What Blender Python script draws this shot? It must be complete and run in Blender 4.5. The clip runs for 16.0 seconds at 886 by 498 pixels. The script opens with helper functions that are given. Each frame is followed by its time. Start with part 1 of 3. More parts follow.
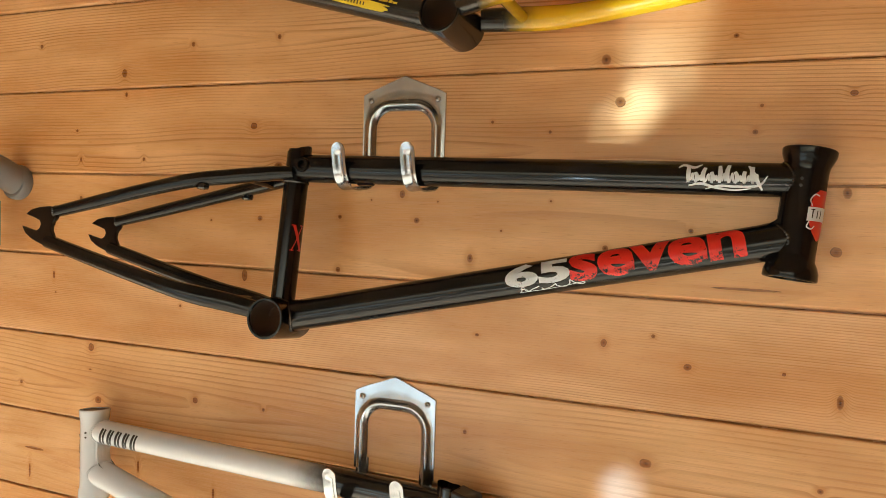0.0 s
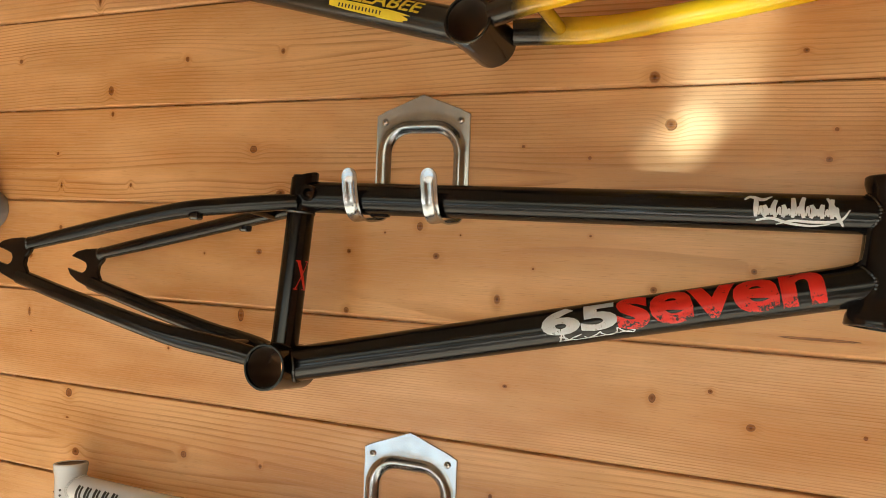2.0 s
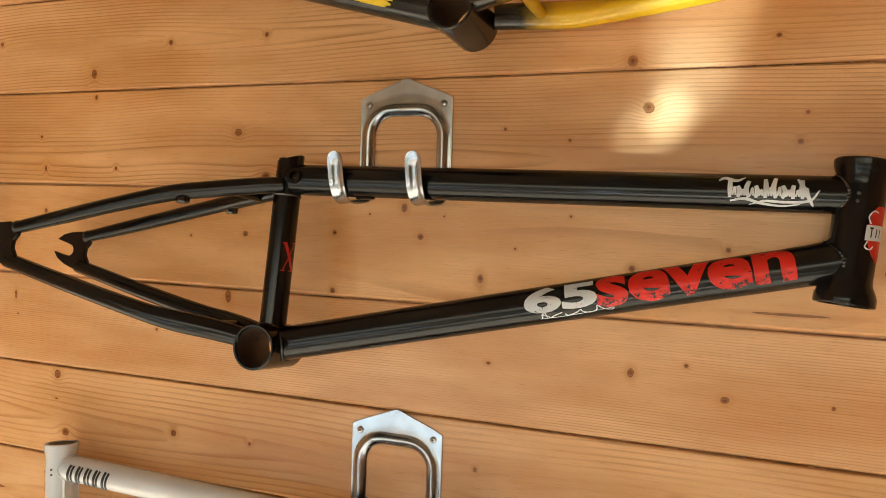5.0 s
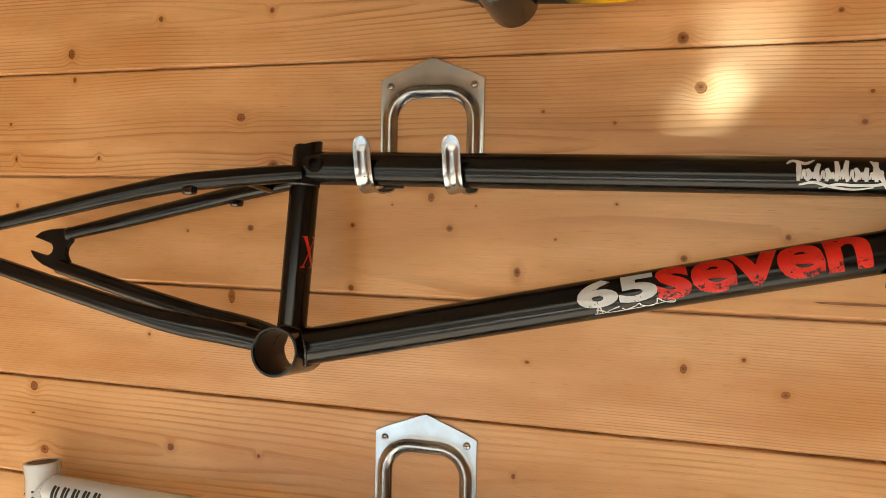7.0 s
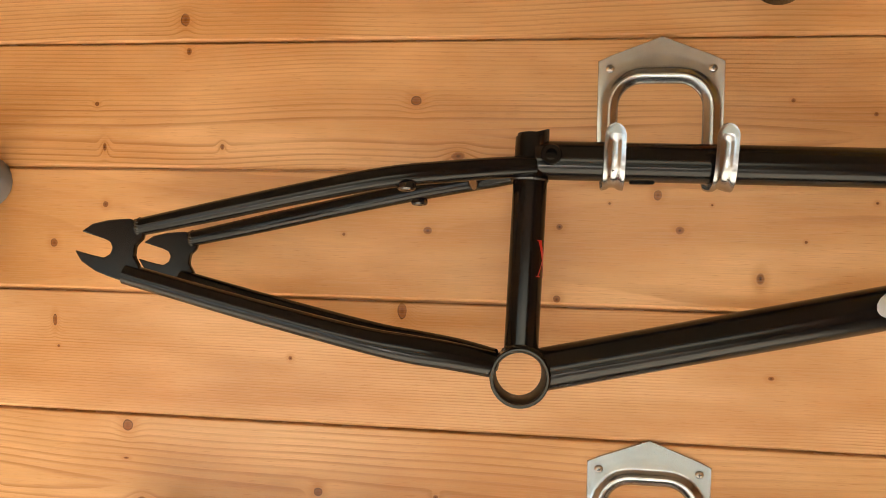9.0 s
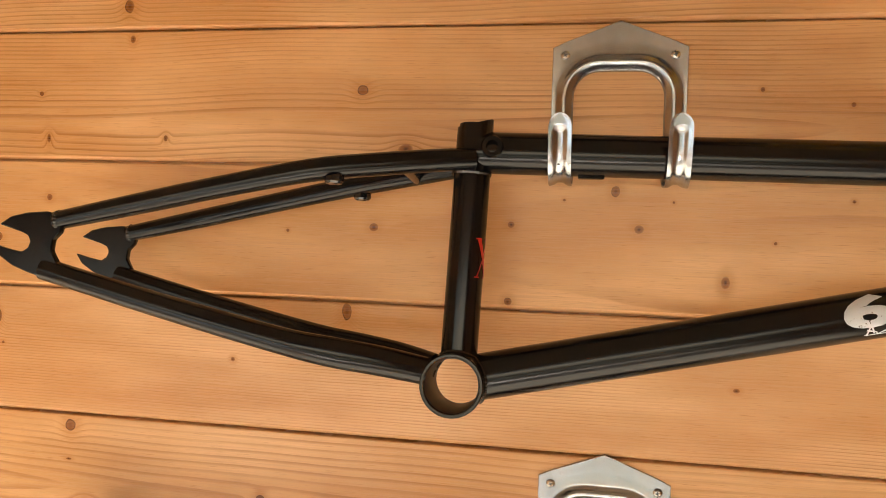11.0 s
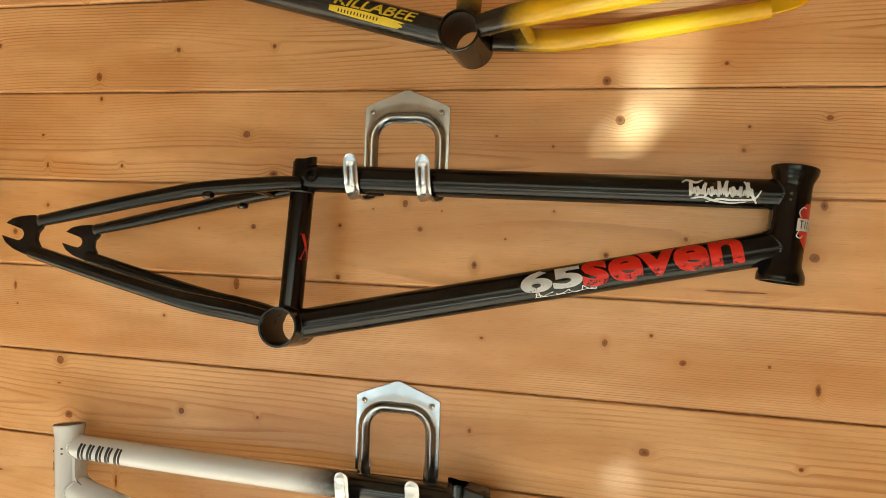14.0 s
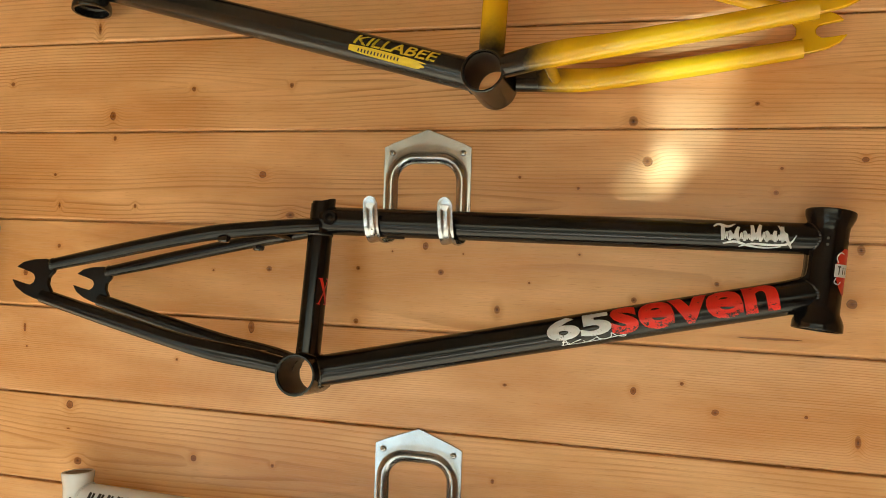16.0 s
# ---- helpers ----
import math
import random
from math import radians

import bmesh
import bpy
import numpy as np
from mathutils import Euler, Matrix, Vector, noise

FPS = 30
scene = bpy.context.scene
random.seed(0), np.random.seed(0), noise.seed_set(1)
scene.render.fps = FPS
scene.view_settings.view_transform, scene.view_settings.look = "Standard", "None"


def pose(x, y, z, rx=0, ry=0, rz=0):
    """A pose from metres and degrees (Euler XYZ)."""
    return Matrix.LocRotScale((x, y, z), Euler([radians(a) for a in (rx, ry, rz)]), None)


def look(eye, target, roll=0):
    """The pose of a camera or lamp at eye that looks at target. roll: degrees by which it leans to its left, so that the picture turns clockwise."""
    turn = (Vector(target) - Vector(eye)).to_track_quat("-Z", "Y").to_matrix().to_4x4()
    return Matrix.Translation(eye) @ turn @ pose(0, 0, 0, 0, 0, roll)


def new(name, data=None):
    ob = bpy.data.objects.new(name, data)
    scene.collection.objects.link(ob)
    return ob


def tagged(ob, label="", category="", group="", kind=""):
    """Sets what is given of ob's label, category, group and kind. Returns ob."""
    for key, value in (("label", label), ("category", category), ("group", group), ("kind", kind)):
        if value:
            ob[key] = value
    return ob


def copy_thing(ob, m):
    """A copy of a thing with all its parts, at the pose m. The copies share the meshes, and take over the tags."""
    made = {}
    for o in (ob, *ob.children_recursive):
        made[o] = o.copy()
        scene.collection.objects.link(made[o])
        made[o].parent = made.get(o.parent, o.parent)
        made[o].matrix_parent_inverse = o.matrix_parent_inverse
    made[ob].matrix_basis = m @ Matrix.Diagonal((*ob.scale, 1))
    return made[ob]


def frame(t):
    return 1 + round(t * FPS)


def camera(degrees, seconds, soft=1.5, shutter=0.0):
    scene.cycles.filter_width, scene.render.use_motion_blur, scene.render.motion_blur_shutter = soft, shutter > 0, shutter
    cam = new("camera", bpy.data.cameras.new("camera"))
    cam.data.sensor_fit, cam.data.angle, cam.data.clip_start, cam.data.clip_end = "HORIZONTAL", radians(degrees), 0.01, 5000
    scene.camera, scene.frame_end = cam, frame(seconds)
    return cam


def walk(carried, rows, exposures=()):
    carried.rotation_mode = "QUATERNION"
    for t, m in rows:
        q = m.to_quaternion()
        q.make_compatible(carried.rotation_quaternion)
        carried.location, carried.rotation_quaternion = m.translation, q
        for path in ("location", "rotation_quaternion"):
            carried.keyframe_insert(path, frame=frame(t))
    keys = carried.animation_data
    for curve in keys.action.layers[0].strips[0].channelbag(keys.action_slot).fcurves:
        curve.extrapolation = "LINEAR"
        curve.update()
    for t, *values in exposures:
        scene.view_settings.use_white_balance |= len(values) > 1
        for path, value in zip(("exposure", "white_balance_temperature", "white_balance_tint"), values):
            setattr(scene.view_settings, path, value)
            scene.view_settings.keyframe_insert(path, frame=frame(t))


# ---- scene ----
cam = camera(57.9, 16.0, soft=0.6)
PATH = [
    (0, (0.468, -0.856, 1.584), (-0.347, 0.968, 1.49), 1.9),
    (0.5, (0.438, -0.857, 1.587), (-0.369, 0.971, 1.516), 2.0),
    (1, (0.41, -0.83, 1.589), (-0.389, 1.003, 1.538), 2.1),
    (1.5, (0.395, -0.775, 1.592), (-0.405, 1.058, 1.556), 2.1),
    (2, (0.395, -0.773, 1.593), (-0.405, 1.06, 1.562), 2.2),
    (2.5, (0.407, -0.783, 1.595), (-0.394, 1.05, 1.568), 2.2),
    (3, (0.406, -0.771, 1.598), (-0.393, 1.062, 1.558), 2.1),
    (3.5, (0.401, -0.764, 1.598), (-0.385, 1.074, 1.547), 2.1),
    (4, (0.401, -0.767, 1.6), (-0.375, 1.075, 1.529), 2.0),
    (6.5, (0.377, -0.823, 1.59), (-0.286, 1.062, 1.498), 1.4),
    (7, (0.288, -0.768, 1.59), (-0.318, 1.135, 1.494), 1.1),
    (7.5, (0.131, -0.698, 1.589), (-0.408, 1.225, 1.482), 0.5),
    (8, (0.008, -0.737, 1.588), (-0.401, 1.217, 1.478), 0.8),
    (8.5, (-0.055, -0.764, 1.585), (-0.356, 1.212, 1.496), 1.1),
    (8.7, (-0.06, -0.753, 1.582), (-0.336, 1.226, 1.496), 1.1),
    (10.8, (-0.008, -0.692, 1.584), (-0.355, 1.276, 1.498), 1.5),
    (11, (0.016, -0.681, 1.581), (-0.36, 1.281, 1.492), 1.6),
    (11.5, (0.101, -0.669, 1.577), (-0.357, 1.276, 1.488), 1.9),
    (12, (0.17, -0.746, 1.582), (-0.348, 1.183, 1.477), 2.1),
    (12.5, (0.214, -0.858, 1.589), (-0.322, 1.065, 1.475), 2.3),
    (13, (0.272, -0.895, 1.603), (-0.253, 1.032, 1.503), 2.3),
    (13.5, (0.319, -0.913, 1.6), (-0.191, 1.019, 1.506), 2.2),
    (14, (0.334, -0.946, 1.592), (-0.184, 0.984, 1.504), 1.9),
    (14.5, (0.327, -0.946, 1.588), (-0.208, 0.979, 1.503), 1.8),
    (15, (0.324, -0.941, 1.591), (-0.216, 0.982, 1.508), 1.7),
    (15.5, (0.317, -0.932, 1.592), (-0.219, 0.994, 1.543), 1.8),
    (16, (0.307, -0.925, 1.613), (-0.225, 1.003, 1.586), 1.8),
]
walk(cam, [(t, look(eye, target, roll)) for t, eye, target, roll in PATH],
     exposures=[(0, 2.06, 6220, 4), (2, 2.06, 6220, 5), (4, 2.06, 6220, 5), (6.5, 2.08, 6250, 5), (7.5, 2.2, 6400, 8), (8.5, 2.33, 6450, 8), (11, 2.3, 6600, 11), (12, 2.2, 6450, 4), (13, 2.09, 6300, -1), (16, 2.06, 6350, -1)])

# ---- light: sky, sun and added lamps at the unseen openings behind the camera ----
world = bpy.data.worlds.new("sky")
scene.world = world
world.use_nodes = True
sky = world.node_tree.nodes.new("ShaderNodeTexSky")
sky.sky_type, sky.sun_disc = "NISHITA", False
sky.sun_elevation, sky.sun_rotation = radians(32.4), radians(176.6)
world.node_tree.links.new(sky.outputs[0], world.node_tree.nodes["Background"].inputs[0])
world.node_tree.nodes["Background"].inputs[1].default_value = 0.05


def lamp(name, kind, energy, matrix, color=(1, 1, 1), **more):
    data = bpy.data.lights.new(name, kind)
    data.energy, data.color = energy, color
    if kind == "AREA":
        data.shape, data.size, data.size_y = "RECTANGLE", more["w"], more["h"]
    if kind == "SPOT":
        data.spot_size, data.spot_blend, data.shadow_soft_size = radians(more["cone"]), more["blend"], more["soft"]
    if kind == "SUN":
        data.angle = radians(0.5)
    ob = new(name, data)
    ob.matrix_world = matrix
    return ob


sun_to = Vector((-0.05, 0.85, -0.54))
lamp("sun", "SUN", 5.0, look((0, -6, 6), Vector((0, -6, 6)) + sun_to), (1.0, 0.94, 0.83))
# added area lamp in the lower openings, for bluish daylight
lamp("window_daylight", "AREA", 1.5, look((-1.5, -3.12, 0.52), (-1.5, 0, 0.52)), (0.80, 0.92, 1.0), w=1.7, h=0.4)
# added spot lamps drawing the sun patches on the wall, no reflecting thing built
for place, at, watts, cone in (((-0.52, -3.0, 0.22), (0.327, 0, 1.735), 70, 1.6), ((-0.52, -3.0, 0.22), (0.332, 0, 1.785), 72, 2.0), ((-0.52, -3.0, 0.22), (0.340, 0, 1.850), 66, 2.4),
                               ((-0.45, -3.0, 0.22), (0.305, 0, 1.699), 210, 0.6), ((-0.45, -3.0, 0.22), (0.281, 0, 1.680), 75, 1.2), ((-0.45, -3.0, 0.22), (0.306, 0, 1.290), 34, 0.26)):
    lamp("sun_patch_spot", "SPOT", watts, look(place, at), (0.66, 0.86, 1.0), cone=cone, blend=0.9, soft=0.01)


# ---- materials ----
class Nodes:
    """A node material with short calls for its arithmetic."""

    def __init__(self, name):
        self.mat = bpy.data.materials.new(name)
        self.mat.use_nodes = True
        self.tree = self.mat.node_tree
        self.bsdf = self.tree.nodes["Principled BSDF"]

    def put(self, socket, value):
        if isinstance(value, bpy.types.NodeSocket):
            self.tree.links.new(value, socket)
        elif value is not None:
            socket.default_value = value

    def node(self, kind, *values, **sets):
        n = self.tree.nodes.new(kind)
        for key, v in sets.items():
            setattr(n, key, v)
        for i, v in enumerate(values):
            self.put(n.inputs[i], v)
        return n

    def m(self, op, a, b=None, c=None, clamp=False):
        return self.node("ShaderNodeMath", a, b, c, operation=op, use_clamp=clamp).outputs[0]

    def v(self, op, a, b=None):
        n = self.node("ShaderNodeVectorMath", a, b, operation=op)
        return n.outputs["Value"] if op in ("LENGTH", "DOT_PRODUCT") else n.outputs[0]

    def noise(self, vec, scale, detail=2.0, rough=0.5):
        n = self.node("ShaderNodeTexNoise")
        self.put(n.inputs["Vector"], vec)
        n.inputs["Scale"].default_value, n.inputs["Detail"].default_value, n.inputs["Roughness"].default_value = scale, detail, rough
        return n.outputs[0]

    def ramp(self, x, lo, hi, to0=0.0, to1=1.0):
        n = self.node("ShaderNodeMapRange", x, lo, hi, to0, to1, interpolation_type="SMOOTHSTEP")
        return n.outputs[0]

    def mix(self, fac, a, b):
        n = self.node("ShaderNodeMix", data_type="RGBA")
        self.put(n.inputs[0], fac)
        for i, val in ((6, a), (7, b)):
            self.put(n.inputs[i], (*val, 1) if isinstance(val, tuple) else val)
        return n.outputs[2]

    def place(self, object_space=False):
        if object_space:
            return self.node("ShaderNodeTexCoord").outputs["Object"]
        return self.node("ShaderNodeNewGeometry").outputs["Position"]

    def bump(self, height, strength, distance):
        n = self.node("ShaderNodeBump")
        n.inputs["Strength"].default_value, n.inputs["Distance"].default_value = strength, distance
        self.put(n.inputs["Height"], height)
        self.put(self.bsdf.inputs["Normal"], n.outputs[0])

    def set(self, **kw):
        for key, val in kw.items():
            self.put(self.bsdf.inputs[key.replace("_", " ")], (*val, 1) if isinstance(val, tuple) and len(val) == 3 else val)
        return self.mat


def paint(name, color, rough=0.3, coat=0.0, metal=0.0, dust=0.1, spec=0.5, grain=0.08):
    n = Nodes(name)
    p = n.place(True)
    big, fine = n.noise(p, 14, 3), n.noise(p, 420, 2)
    col = n.mix(n.ramp(big, 0.35, 0.75, 0, dust), color, tuple(min(1, c * 1.25 + 0.012) for c in color))
    r = n.m("ADD", n.m("MULTIPLY", big, 0.06), n.m("MULTIPLY_ADD", fine, 0.03, rough - 0.045))
    n.bump(fine, grain, 0.0004)
    return n.set(Base_Color=col, Roughness=r, Metallic=metal, Coat_Weight=coat, Coat_Roughness=0.08, Specular_IOR_Level=spec)


def wood(name, seed, zc, depth, period, contrast, knots, light=(0.90, 0.535, 0.262), late=(0.45, 0.170, 0.040), sway=0.05, cath=0.1):
    """Pine board: growth rings round a pith behind the board, bent round its knots (x, z, half width, half height)."""
    n = Nodes(name)
    p = n.place()
    sep = n.node("ShaderNodeSeparateXYZ", p)
    x, z = sep.outputs[0], sep.outputs[2]
    along = n.node("ShaderNodeCombineXYZ", n.m("MULTIPLY", x, 2.2), float(seed), n.m("MULTIPLY", z, 1.2)).outputs[0]
    along2 = n.node("ShaderNodeCombineXYZ", n.m("MULTIPLY", x, 1.3), float(seed) + 7.3, n.m("MULTIPLY", z, 0.5)).outputs[0]
    n1, n2 = n.noise(along, 1.0, 2, 0.4), n.noise(along2, 1.0, 1, 0.4)
    zw = n.m("ADD", n.m("SUBTRACT", z, zc), n.m("MULTIPLY", n.m("SUBTRACT", n1, 0.5), sway))
    dd = n.m("MULTIPLY_ADD", n.m("SUBTRACT", n2, 0.5), cath, depth)
    field = n.m("SQRT", n.m("ADD", n.m("MULTIPLY", zw, zw), n.m("MULTIPLY", dd, dd)))
    wob = n.noise(p, 160, 2)
    nearest, bend = None, None
    for kx, kz, rx, rz in knots:
        off = n.v("MULTIPLY", n.v("SUBTRACT", p, (kx, 0, kz)), (1 / (0.64 * rx), 0, 1 / (0.64 * rz)))
        d = n.v("LENGTH", off)
        nearest = d if nearest is None else n.m("MINIMUM", nearest, d)
        if rz > 0.0028 and rx < 0.02:
            q = n.m("MULTIPLY", n.m("MULTIPLY", d, d), -0.16)
            g = n.m("MULTIPLY", n.m("EXPONENT", q), rz * 0.9)
            bend = g if bend is None else n.m("ADD", bend, g)
    if bend is not None:
        field = n.m("ADD", field, bend)
    ripple = n.noise(n.v("MULTIPLY", p, (7, 1, 45)), 1.0, 2)
    phase = n.m("ADD", n.m("DIVIDE", field, period), n.m("MULTIPLY", ripple, 0.4))
    saw = n.m("FRACT", phase)
    line = n.m("MULTIPLY", n.ramp(saw, 0.50, 0.88), n.ramp(saw, 1.0, 0.94))
    year = n.noise(n.node("ShaderNodeCombineXYZ", n.m("FLOOR", phase), float(seed), 0.0).outputs[0], 1.7, 0)
    line = n.m("MULTIPLY", line, n.m("MULTIPLY_ADD", year, 1.3, 0.15))
    steep = n.m("DIVIDE", n.m("ABSOLUTE", zw), n.m("MAXIMUM", field, 0.001))
    line = n.m("MULTIPLY", line, n.ramp(steep, 0.0, 0.35, 0.12, 1.0))
    fade = n.noise(n.v("MULTIPLY", p, (3.1, 1, 11)), 1.0, 2)
    line = n.m("MULTIPLY", line, n.ramp(fade, 0.36, 0.66, 0.18 * contrast, 1.0 * contrast))
    fibre = n.noise(n.v("MULTIPLY", p, (14, 1, 900)), 1.0, 3, 0.6)
    blotch = n.noise(n.v("MULTIPLY", p, (4.5, 1, 17)), 1.0, 3)
    tint = n.mix(n.ramp(blotch, 0.34, 0.66), light, (light[0] * 0.80, light[1] * 0.70, light[2] * 0.58))
    tint = n.mix(n.ramp(fibre, 0.40, 0.66, 0, 0.55), tint, (light[0] * 0.72, light[1] * 0.62, light[2] * 0.5))
    zone = n.noise(n.v("ADD", n.v("MULTIPLY", p, (1.8, 1, 13)), (float(seed), 0, 0)), 1.0, 2)
    tint = n.mix(n.ramp(zone, 0.46, 0.70, 0, 0.55), tint, (0.62, 0.275, 0.082))
    dash = n.noise(n.v("MULTIPLY", p, (45, 1, 1000)), 1.0, 2, 0.6)
    tint = n.mix(n.ramp(dash, 0.58, 0.72, 0, 0.38), tint, late)
    col = n.mix(line, tint, late)
    if nearest is not None:
        d = n.m("ADD", nearest, n.m("MULTIPLY", n.m("SUBTRACT", wob, 0.5), 0.5))
        ringed = n.noise(p, 24, 1)
        col = n.mix(n.ramp(d, 3.6, 0.9, 0, 0.45), col, (0.56, 0.24, 0.06))
        col = n.mix(n.ramp(d, 1.2, 0.75, 0, 0.88), col, (0.27, 0.085, 0.016))
        col = n.mix(n.ramp(n.m("ABSOLUTE", n.m("SUBTRACT", d, 1.0)), 0.2, 0.0, 0, n.ramp(ringed, 0.42, 0.58, 0.15, 0.85)), col, (0.075, 0.02, 0.005))
        col = n.mix(n.ramp(d, 0.7, 0.0, 0, n.ramp(ringed, 0.62, 0.4, 0.25, 0.85)), col, (0.055, 0.015, 0.003))
    uneven = n.noise(n.v("MULTIPLY", p, (9, 1, 16)), 1.0, 2)
    relief = n.m("ADD", n.m("MULTIPLY", fibre, 0.13), n.m("MULTIPLY", line, 0.13))
    n.bump(n.m("MULTIPLY_ADD", uneven, 4.0, relief), 1.0, 0.0006)
    return n.set(Base_Color=col, Roughness=n.m("MULTIPLY_ADD", fibre, 0.14, 0.20), Specular_IOR_Level=0.42)


black = paint("satin_black_paint", (0.0050, 0.0047, 0.005), 0.19, dust=0.06, spec=0.36, grain=0.015)
black_in = paint("dull_black_inside", (0.050, 0.041, 0.033), 0.5, spec=0.3)
weld_black = paint("weld_bead_black", (0.012, 0.012, 0.013), 0.12, spec=0.8)
grey_plastic = paint("grey_plastic", (0.23, 0.235, 0.25), 0.42)
dark_steel = paint("blackened_steel", (0.03, 0.029, 0.028), 0.32, metal=0.4)
screw_steel = paint("screw_steel", (0.62, 0.6, 0.57), 0.26, metal=1.0)
# dark tone standing in for shade in recesses, holes and slots; also the bolt
dark_slot = paint("recess_shade", (0.05, 0.045, 0.04), 0.5)
red_ink = paint("red_sticker", (0.62, 0.022, 0.012), 0.38)
white_ink = paint("white_sticker", (0.68, 0.71, 0.77), 0.38)
black_ink = paint("black_sticker", (0.012, 0.012, 0.013), 0.36)
yellow_ink = paint("yellow_sticker", (0.78, 0.58, 0.03), 0.3)
ceiling_paint = paint("ceiling_boards", (0.34, 0.24, 0.14), 0.5)
floor_paint = paint("pale_floor", (0.77, 0.71, 0.60), 0.42)


def worn(name, color, amount, wear=0.0):
    """Sticker print with scuffs that let the black paint through."""
    n = Nodes(name)
    p = n.place(True)
    a, b = n.noise(p, 150, 4, 0.75), n.noise(p, 700, 3, 0.7)
    sep = n.node("ShaderNodeSeparateXYZ", p)
    low = n.m("SUBTRACT", sep.outputs[2], n.m("MULTIPLY_ADD", sep.outputs[0], 0.2137, 0.0036))
    rub = n.m("MULTIPLY", n.ramp(low, 0.004, -0.009), wear)
    hole = n.ramp(n.m("ADD", rub, n.m("ADD", n.m("MULTIPLY", a, 0.6), n.m("MULTIPLY", b, 0.4))), amount - 0.012, amount + 0.012)
    return n.set(Base_Color=n.mix(hole, color, (0.011, 0.0105, 0.0105)), Roughness=0.36)


red_worn, white_worn, yellow_worn = worn("scuffed_red", (0.76, 0.018, 0.010), 0.62, 0.10), worn("scuffed_white", (0.66, 0.70, 0.77), 0.62, 0.04), worn("scuffed_yellow", (0.78, 0.58, 0.03), 0.60)


def zinc_material():
    n = Nodes("zinc_plate")
    p = n.place(True)
    brush = n.noise(n.v("MULTIPLY", p, (900, 60, 40)), 1.0, 2)
    cloud = n.noise(p, 45, 3)
    col = n.mix(n.ramp(cloud, 0.3, 0.7), (0.47, 0.50, 0.54), (0.40, 0.425, 0.46))
    n.bump(brush, 0.012, 0.0002)
    return n.set(Base_Color=col, Metallic=1.0, Roughness=n.m("MULTIPLY_ADD", cloud, 0.08, n.m("MULTIPLY_ADD", brush, 0.05, 0.17)))


zinc = zinc_material()


def fade_material(name, first, second, along, gloss):
    """Gloss paint sprayed from one colour into another; along: from, to, and whether it also fades up the seat tube."""
    n = Nodes(name)
    p = n.place(True)
    sep = n.node("ShaderNodeSeparateXYZ", p)
    u, v = sep.outputs[0], sep.outputs[2]
    mist = n.m("MULTIPLY", n.m("SUBTRACT", n.noise(p, 60, 4, 0.7), 0.5), 0.02)
    if along[2]:
        key = n.m("MAXIMUM", u, n.m("ADD", v, 0.012))
        key = n.m("MULTIPLY", n.ramp(u, -0.045, -0.02), n.m("ADD", key, mist))
    else:
        key = n.m("ADD", u, mist)
    col = n.mix(n.ramp(key, along[0], along[1]), first, second)
    orange_peel = n.noise(p, 300, 2)
    n.bump(orange_peel, 0.05, 0.0004)
    return n.set(Base_Color=col, Roughness=gloss, Coat_Weight=0.25, Coat_Roughness=0.05)


yellow_fade = fade_material("black_to_yellow_fade", (0.010, 0.0095, 0.009), (0.84, 0.50, 0.008), (0.040, 0.092, True), 0.25)
white_fade = fade_material("white_to_black_fade", (0.70, 0.735, 0.78), (0.012, 0.0115, 0.011), (-0.225, -0.155, False), 0.20)


# ---- mesh helpers ----
def part(name, bm, material, parent=None, label="", smooth=True):
    """One bmesh as one mesh object under a thing or a part."""
    bmesh.ops.recalc_face_normals(bm, faces=bm.faces)
    me = bpy.data.meshes.new(name)
    bm.to_mesh(me)
    bm.free()
    me.materials.append(material)
    if smooth:
        me.polygons.foreach_set("use_smooth", [True] * len(me.polygons))
        me.set_sharp_from_angle(angle=radians(38))
    ob = new(name, me)
    if parent is not None:
        ob.parent = parent
    return tagged(ob, label)


def box(x0, x1, y0, y1, z0, z1, bevel=0.0, bm=None):
    bm = bm or bmesh.new()
    made = bmesh.ops.create_cube(bm, size=1.0, matrix=Matrix.Translation(((x0 + x1) / 2, (y0 + y1) / 2, (z0 + z1) / 2)) @ Matrix.Diagonal((x1 - x0, y1 - y0, z1 - z0, 1)))
    if bevel:
        edges = {e for vert in made["verts"] for e in vert.link_edges}
        bmesh.ops.bevel(bm, geom=list(edges), offset=bevel, segments=2, affect="EDGES")
    return bm


def smooth_line(points, steps):
    """Catmull-Rom through the points (any number of values each)."""
    pts = [np.array(q, float) for q in points]
    ext = [2 * pts[0] - pts[1], *pts, 2 * pts[-1] - pts[-2]]
    out = []
    for i in range(1, len(ext) - 2):
        a, b, c, d = ext[i - 1:i + 3]
        for k in range(steps):
            t = k / steps
            out.append(0.5 * (2 * b + (c - a) * t + (2 * a - 5 * b + 4 * c - d) * t * t + (3 * b - a - 3 * c + d) * t ** 3))
    return out + [pts[-1]]


